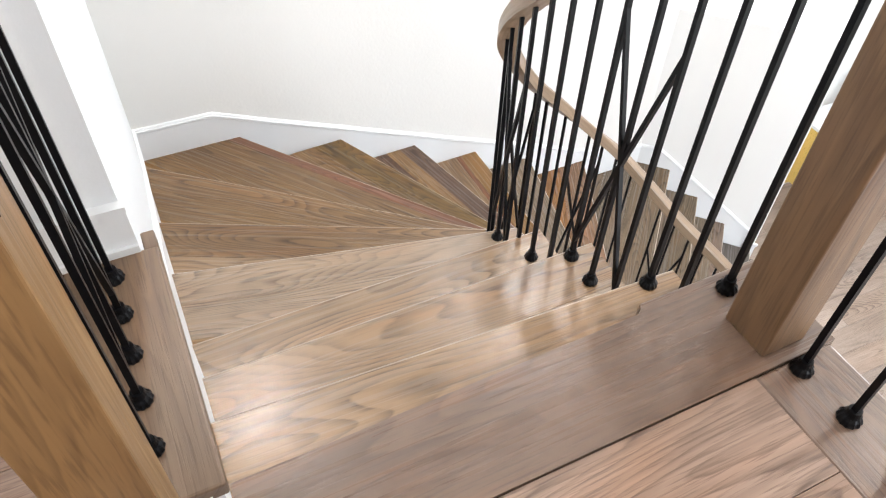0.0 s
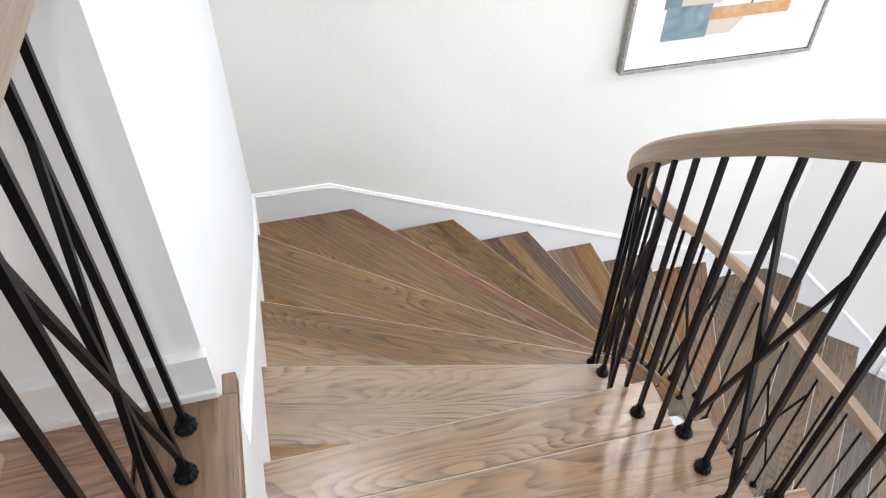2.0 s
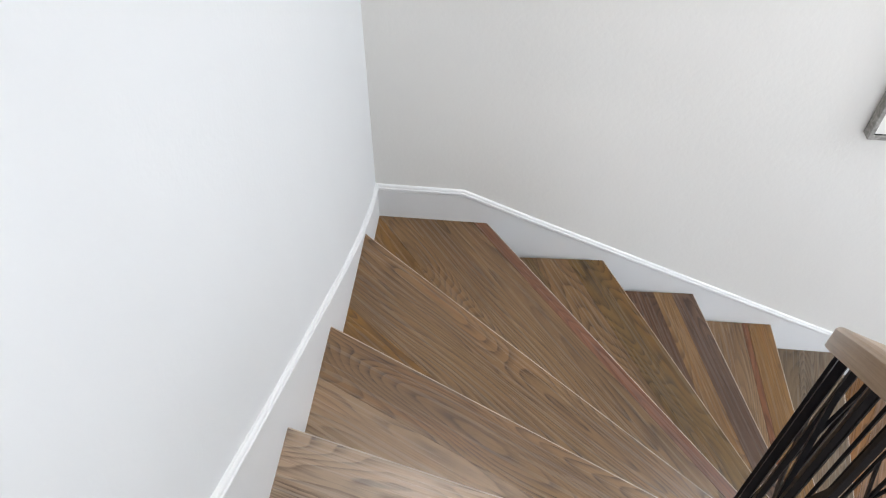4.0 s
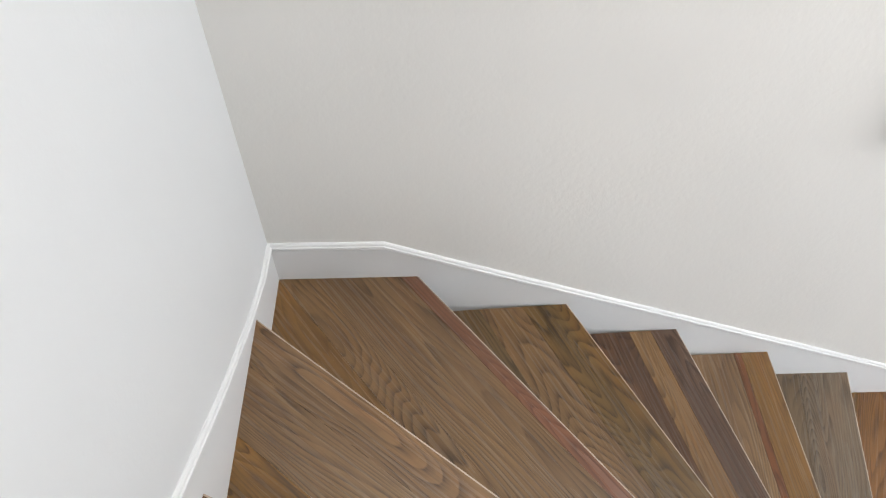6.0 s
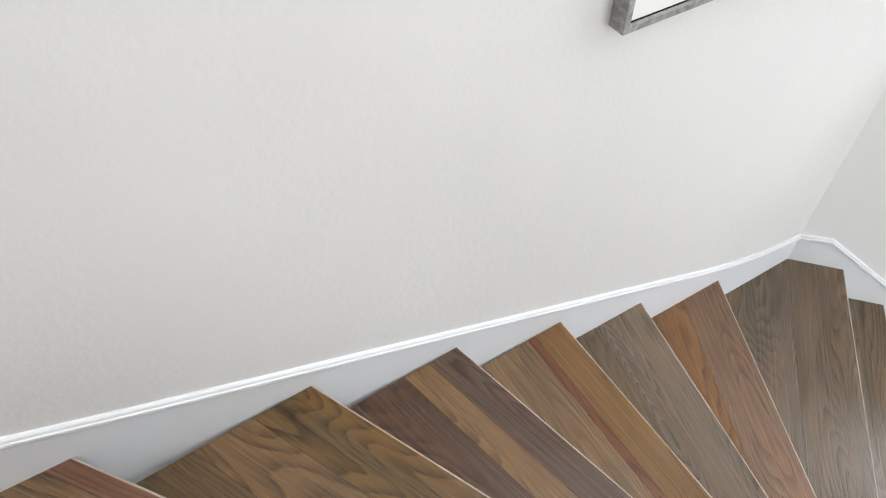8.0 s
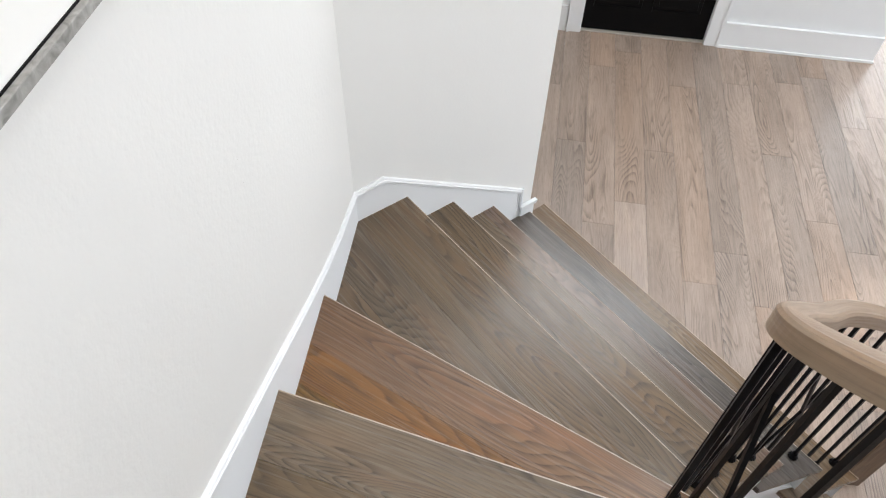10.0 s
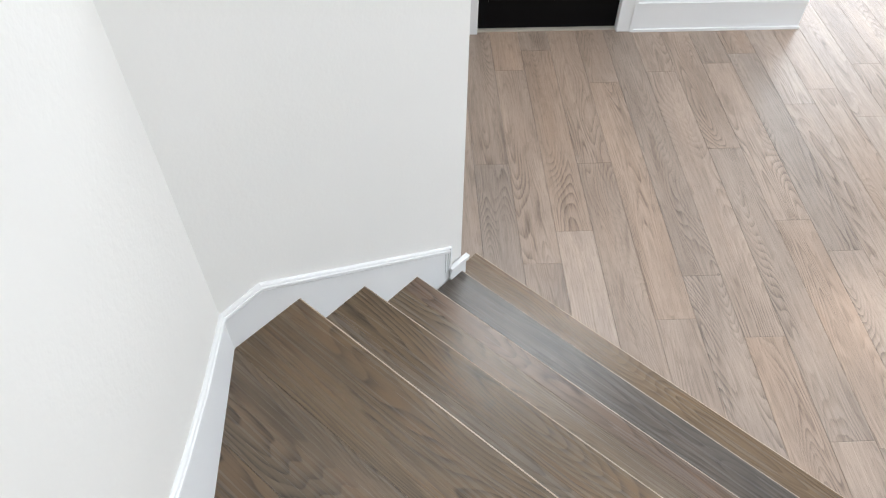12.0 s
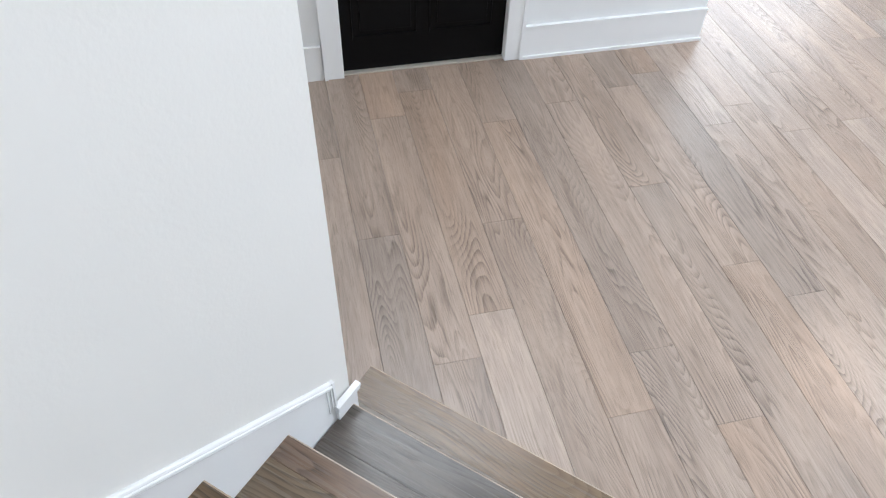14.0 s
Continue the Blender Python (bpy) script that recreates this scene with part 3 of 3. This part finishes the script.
def newel(x, y, z0, collar, top, label, wood):
    root = tagged(new("newel_post"), label, "newel post")
    root.location = (x, y, z0)
    up = pose(0, 0, 0, 0, -90, 0)
    h = collar - z0
    part("shaft", box(0, -0.047, -0.047, h, 0.047, 0.047, None, 0.003), wood, root, m=up)
    q = math.sqrt(2)
    bm = lathe([(0.047 * q, h - 0.03), (0.0575 * q, h - 0.014), (0.0575 * q, h + 0.004), (0.053 * q, h + 0.01), (0.053 * q, h + 0.016), (0.04 * q, h + 0.03)], 4)
    part("collar", bm, wood, root, "chamfered oak collar", m=pose(0, 0, 0, 0, 0, 45))
    part("upper_shaft", box(h + 0.03, -0.04, -0.04, top - z0, 0.04, 0.04, None, 0.003), wood, root, m=up)
    part("cap", box(top - z0, -0.055, -0.055, top - z0 + 0.03, 0.055, 0.055, None, 0.01), wood, root, m=up)
    return root


newel(-0.084, -2.512, LANDING, 3.912, 4.17, "golden oak square newel post with a chamfered collar", NEWEL)
newel(0.94, -2.568, LANDING, 4.13, 4.25, "brown oak square newel post at the head of the stairs", NEWEL_BROWN)
foot = rail_at(-1.3)
newel(foot.x, foot.y, 0.0, 1.12, 1.25, "brown oak square newel post at the foot of the stairs", NEWEL_BROWN)

rail = tagged(new("stair_balustrade"), "curved oak handrail on black iron balusters along the stair well", "balustrade")
path = []
for i in range(0, 176):
    u = -1.3 + i * 0.1
    u = min(u, 16.33)
    p = rail_at(u)
    path.append((p.x, p.y, rail_z(u)))
path = [p for i, p in enumerate(path) if i == 0 or p != path[i - 1]]
bm = sweep(path, rail_profile())
part("handrail", bm, RAILWOOD, rail, "smooth curved oak handrail")
# balusters at even steps along the curve, every sixth carrying a crossed pair of diagonals
posts = []
gone, last, u = 0.0, rail_at(16.02), 16.02
steps = [16.02 - 0.01 * i for i in range(0, 1735)]
want = 0.0
for u in steps:
    p = rail_at(u)
    gone += (p - last).length
    last = p
    if gone >= want - 1e-6:
        k = min(math.floor(u), 16)
        d = rail_at(u + 0.02) - rail_at(u - 0.02)
        posts.append((u, p, tread_z(k)))
        baluster(rail, p.x, p.y, tread_z(k), rail_z(u) - 0.03, math.degrees(math.atan2(d.y, d.x)))
        want += 0.0885
for i in range(4, len(posts) - 1, 6):
    (ua, a, za), (um, m_, zm), (ub, b, zb) = posts[i - 1], posts[i], posts[i + 1]
    base = RISE * (um + 2) - 0.06
    cross(rail, a, m_, b, base, base, base, 0.05, 0.68)


def straight_rail(name, label, x, y0, y1, ys, z, crosses):
    root = tagged(new(name), label, "balustrade")
    part("handrail", sweep([(x, y0, z), (x, y1, z)], rail_profile()), RAILWOOD, root)
    for y in ys:
        baluster(root, x, y, LANDING, z - 0.03, 0)
    for i in crosses:
        cross(root, (x, ys[i - 1]), (x, ys[i]), (x, ys[i + 1]), LANDING, LANDING, LANDING, 0.06, 0.66)


straight_rail("hall_balustrade", "oak handrail on black iron balusters beside the upper hall", -0.062, -2.5, -1.918, [-1.989 - 0.0922 * i for i in range(6)], 4.03, (2,))
straight_rail("landing_balustrade", "oak handrail on black iron balusters along the landing", 0.936, -2.61, -6.98, [-2.661 - 0.102 * i for i in range(42)], 4.16, (4, 11, 18, 25, 32, 39))

# ---- trims ----
bb = structure(new("baseboard_hall"), "white painted hall baseboard with a stepped top", "baseboard")
part("board", box(-3, -1.932, LANDING, -0.006, -1.916, LANDING + 0.1), TRIM, bb)
part("moulding", box(-3, -1.938, LANDING + 0.1, -0.004, -1.916, LANDING + 0.112), TRIM, bb)
part("shoe_moulding", box(-3, -1.94, LANDING, -0.006, -1.932, LANDING + 0.016), TRIM, bb)
bb = structure(new("baseboard_entrance"), "tall white painted entrance baseboard", "baseboard")
bb.matrix_basis = ENTRANCE
part("board", box(5.982, -3.003, 0, 6.0, -1.925, 0.185), TRIM, bb)
part("moulding", box(5.978, -3.005, 0.185, 6.0, -1.925, 0.198), TRIM, bb)
part("shoe_moulding", box(5.97, -3.007, 0, 5.982, -1.925, 0.018), TRIM, bb)
part("board", box(5.982, -0.82, 0, 6.0, 0.03, 0.2), TRIM, bb)
bb = structure(new("plinth"), "white painted plinth block at the angled wall's end", "baseboard")
e = Vector(WALL_END)
o = e - d45 * 0.075
part("block", slab([(0, 0.18), (0.086, 0.18), (0.086, 0.415), (0, 0.415)], o, d45, n45 * 0.012), TRIM, bb)
part("cap", slab([(-0.004, 0.415), (0.092, 0.415), (0.098, 0.435), (-0.004, 0.435)], o, d45, n45 * 0.02), TRIM, bb)
part("return_board", slab([(0, 0.0), (1.0, 0.0), (1.0, 0.17), (0, 0.17)], e + d45 * 0.001, -n45, d45 * 0.016), TRIM, bb)

# ---- entrance door ----
door = structure(new("door_1"), "closed black panelled entrance door in a white casing", "door")
door.matrix_basis = ENTRANCE
bm = box(6.03, -1.82, 0.012, 6.07, -0.93, 2.05)
leaf = part("leaf", bm, BLACK, door, "black painted door leaf")
for y in (-1.755, -1.345):
    for z0, z1 in ((0.2, 0.62), (0.72, 1.35), (1.45, 1.93)):
        bm = box(6.022, y, z0, 6.03, y + 0.35, z0 + 0.014)
        box(6.022, y, z1 - 0.014, 6.03, y + 0.35, z1, bm)
        box(6.022, y, z0 + 0.014, 6.03, y + 0.014, z1 - 0.014, bm)
        box(6.022, y + 0.336, z0 + 0.014, 6.03, y + 0.35, z1 - 0.014, bm)
        part("panel_moulding", bm, BLACK, leaf)
        part("panel", box(6.024, y + 0.04, z0 + 0.04, 6.03, y + 0.31, z1 - 0.04, None, 0.004), BLACK, leaf)
bm = lathe([(0.027, 0), (0.027, 0.006), (0.01, 0.01), (0.01, 0.04), (0.024, 0.05), (0.027, 0.06), (0.02, 0.07)], 18)
part("door_knob", bm, GOLD, leaf, "brass door knob", True, m=pose(6.03, -1.75, 0.98, 0, -90, 0))
for y0, y1 in ((-1.925, -1.82), (-0.93, -0.825)):
    bm = box(5.978, y0, 0, 6.0, y1, 2.06, None, 0.004)
    box(5.972, y0 if y0 < -1.5 else y1 - 0.02, 0, 5.978, y0 + 0.02 if y0 < -1.5 else y1, 2.06, bm)
    part("casing", bm, TRIM, door)
part("casing", box(5.978, -1.925, 2.06, 6.0, -0.825, 2.165, None, 0.004), TRIM, door)
part("jamb", box(6.0, -1.832, 0, 6.03, -1.8205, 2.05), TRIM, door)
part("jamb", box(6.0, -0.9295, 0, 6.03, -0.92, 2.05), TRIM, door)
part("threshold", box(6.001, -1.819, 0.0, 6.08, -0.931, 0.011, None, 0.003), metal("brushed_threshold", (0.6, 0.56, 0.5), 0.4, 0.6), door, "pale metal threshold")


# ---- pictures ----
def picture(x0, x1, z0, z1, shapes, label):
    root = tagged(new("picture"), label, "picture")
    w, dep, y = 0.016, 0.045, SKIRT - 0.001
    f = bmesh.new()
    for a, b, c, d in ((x0, z0, x1, z0 + w), (x0, z1 - w, x1, z1), (x0, z0 + w, x0 + w, z1 - w), (x1 - w, z0 + w, x1, z1 - w)):
        box(a, y - dep, b, c, y, d, f, 0.0015)
    part("frame", f, FRAME, root, "weathered silver-grey wooden frame")
    part("mount", box(x0 + w, y - 0.033, z0 + w, x1 - w, y, z1 - w), MOUNT, root, "off-white paper mount")
    # thin black strip painted in as the shade along the lower frame edge
    part("painted_shadow", box(x0 + w, y - 0.035, z0 + w, x1 - w, y - 0.0332, z0 + w + 0.003), BLACK, root)
    for i, (outline, material) in enumerate(shapes):
        part("paper_shape", slab(outline, (0, y - 0.0334 - 0.0004 * i), (1, 0), (0, -0.0008)), material, root)
    return root


def tinted(name, a, b, scale=6.0):
    m, nt, bs = mat(name, 0.7)
    tc = nt.nodes.new("ShaderNodeTexCoord")
    n = node(nt, "ShaderNodeTexNoise", Scale=scale, Detail=4.0, Distortion=1.2)
    r = ramp(nt, [(0.3, a), (0.7, b)])
    nt.links.new(tc.outputs["Object"], n.inputs["Vector"])
    nt.links.new(n.outputs["Fac"], r.inputs[0])
    nt.links.new(r.outputs[0], bs.inputs["Base Color"])
    return m


FRAME = tinted("weathered_frame", (0.17, 0.165, 0.155), (0.36, 0.35, 0.33), 40.0)
MOUNT = tinted("mount_paper", (0.76, 0.755, 0.73), (0.8, 0.79, 0.765), 3.0)
BLUE = tinted("blue_wash", (0.12, 0.19, 0.225), (0.24, 0.33, 0.36), 9.0)
TEAL = tinted("teal_wash", (0.12, 0.19, 0.17), (0.17, 0.26, 0.31), 8.0)
SAND = tinted("sand_paper", (0.52, 0.45, 0.38), (0.57, 0.5, 0.43), 4.0)
ORANGE = tinted("orange_wash", (0.46, 0.235, 0.105), (0.56, 0.36, 0.2), 14.0)
OCHRE = tinted("ochre_wash", (0.42, 0.3, 0.08), (0.26, 0.26, 0.08), 12.0)
INK, _, _ = mat("ink", 0.7, 0, (0.03, 0.03, 0.035))


def rect(a, b, c, d):
    return [(a, b), (c, b), (c, d), (a, d)]


def stretched_shapes(shapes):
    return [([(1.77 + (x - 1.63) * 1.051, z) for x, z in outline], material) for outline, material in shapes]


picture(1.77, 2.80, 2.567, 3.56, stretched_shapes([
    (rect(1.865, 2.876, 2.06, 3.075), SAND), (rect(1.785, 2.872, 1.866, 3.07), TEAL), (rect(1.80, 2.713, 2.02, 2.878), BLUE),
    ([(2.02, 2.72), (2.14, 2.722), (2.195, 2.795), (2.02, 2.795)], SAND), (rect(2.018, 2.797, 2.405, 2.858), ORANGE), (rect(2.372, 2.80, 2.412, 3.15), ORANGE),
    ([(2.205, 2.858), (2.213, 2.858), (2.263, 3.15), (2.255, 3.15)], INK), (rect(1.80, 3.078, 2.0, 3.2), OCHRE), (rect(2.0, 3.085, 2.3, 3.2), INK), (rect(2.36, 2.97, 2.47, 3.02), BLUE)]),
    "framed collage of blue, sand and orange shapes, stair wall")
picture(0.315, 1.31, 3.15, 4.12, [
    (rect(0.5, 3.3, 0.85, 3.55), BLUE), (rect(0.7, 3.5, 1.05, 3.9), SAND), (rect(0.55, 3.6, 0.75, 3.95), ORANGE)],
    "framed abstract collage hanging higher on the stair wall")

# ---- console table with a vase beyond the angled wall ----
table = tagged(new("console_table"), "slim brass console table with a white top", "table")
for x in (4.76, 5.66):
    for y in (-0.36, -0.06):
        part("leg", box(x - 0.014, y - 0.014, 0, x + 0.014, y + 0.014, 0.86), GOLD, table)
for y in (-0.36, -0.06):
    part("stretcher", box(4.774, y - 0.012, 0.12, 5.646, y + 0.012, 0.144), GOLD, table)
part("end_panel", box(4.752, -0.346, 0.3, 4.768, -0.074, 0.86), GOLD, table)
part("tabletop", box(4.72, -0.39, 0.86, 5.7, -0.03, 0.89, None, 0.004), TRIM, table, "white tabletop")
vase = tagged(link("vase", lathe([(0.05, 0), (0.075, 0.03), (0.095, 0.12), (0.085, 0.2), (0.04, 0.26), (0.035, 0.3), (0.05, 0.32)], 28), tinted("teal_glaze", (0.05, 0.3, 0.36), (0.75, 0.78, 0.76), 18.0), smooth=True),
              "teal and white glazed vase on the console table", "vase")
vase.location = (5.12, -0.21, 0.89)


# ---- recessed ceiling lights ----
EMIT, ent, eb = mat("lamp_lens", 0.4, 0, (1, 1, 1))
eb.inputs["Emission Color"].default_value = (1.0, 0.93, 0.84, 1)
eb.inputs["Emission Strength"].default_value = 18.0
# First two follow the tread reflections; the last two are unseen, added for brightness.
for x, y in ((0.15, -0.3), (2.2, -0.3), (3.9, -2.4), (0.4, -4.0)):
    lamp = tagged(new("ceiling_light"), "white round recessed ceiling light, lit", "ceiling light", "recessed ceiling lights")
    lamp.location = (x, y, TOP)
    ring = lathe([(0.062, -0.008), (0.095, -0.008), (0.095, -0.0005), (0.062, -0.0005)], 32)
    part("trim_ring", ring, TRIM, lamp)
    part("lens", lathe([(0.06, -0.006), (0.06, -0.001)], 32), EMIT, lamp)
    spot = new("downlight", bpy.data.lights.new("downlight", "AREA"))
    spot.data.shape, spot.data.size, spot.data.energy, spot.data.color = "DISK", 0.12, LIGHT_LAMP, (1.0, 0.96, 0.9)
    spot.location = (x, y, TOP - 0.012)

# ---- floor planks, last ----
plank_shapes = {}


def plank(x0, x1, y, width, z, parent, material):
    key = (round(x1 - x0, 2), round(width, 3), material.name)
    if key not in plank_shapes:
        bm = bmesh.new()
        L, W, c = key[0] - 0.0007, key[1] - 0.0007, 0.0007
        lo = [bm.verts.new(p) for p in ((0, 0, -0.016), (L, 0, -0.016), (L, W, -0.016), (0, W, -0.016))]
        mid = [bm.verts.new((p.co.x, p.co.y, -c)) for p in lo]
        hi = [bm.verts.new((c if p.co.x == 0 else L - c, c if p.co.y == 0 else W - c, 0)) for p in lo]
        bm.faces.new(hi)
        for a, b in ((lo, mid), (mid, hi)):
            for i in range(4):
                bm.faces.new((a[i], a[(i + 1) % 4], b[(i + 1) % 4], b[i]))
        me = bpy.data.meshes.new("plank")
        bmesh.ops.recalc_face_normals(bm, faces=bm.faces)
        bm.to_mesh(me)
        bm.free()
        me.materials.append(material)
        plank_shapes[key] = me
    ob = new("plank", plank_shapes[key])
    ob.parent = parent
    ob.location = (x0, y, z)


PITCH = 0.1825
JOINTS = {0: 4.335, 1: 4.811, 2: 3.799, 3: 4.038, 4: 3.694, 5: 4.901, 6: 4.366, 7: 5.762}
rnd = random.Random(5)
for row in range(-8, 33):
    y = -1.222 - PITCH * (row + 1)
    if y < -7.1 or y > 0.0:
        continue
    start = JOINTS.get(row, rnd.uniform(3.6, 5.4))
    x = start
    while x < 9:
        n = round(rnd.uniform(1.2, 2.1), 1)
        n = min(n, round(9 - x, 2))
        if n < 0.05:
            break
        plank(x, x + n, y, PITCH, 0.0, floor, PLANK)
        x += n
    x = start
    while x > 0.9:
        n = round(rnd.uniform(1.2, 2.1), 1)
        plank(x - n, x, y, PITCH, 0.0, floor, PLANK)
        x -= n
for row in range(0, 24):
    y = -2.64 - PITCH * (row + 1)
    x = 0.856
    first = True
    while x > -2.9:
        n = round(rnd.uniform(0.4, 1.2) if first else rnd.uniform(1.2, 1.9), 1)
        n = min(n, round(x + 3, 2))
        plank(x - n, x, y, PITCH, LANDING - 0.001, landing_floor, PLANK_UP)
        x, first = x - n, False
for row in range(0, 4):
    y = -1.936 - PITCH * (row + 1)
    x = -0.149
    while x > -2.9:
        n = min(round(rnd.uniform(0.9, 1.8), 1), round(x + 3, 2))
        plank(x - n, x, max(y, -2.638), PITCH, LANDING - 0.001 - 0.0008 * (y < -2.638), hall_floor, PLANK_UP)
        x -= n
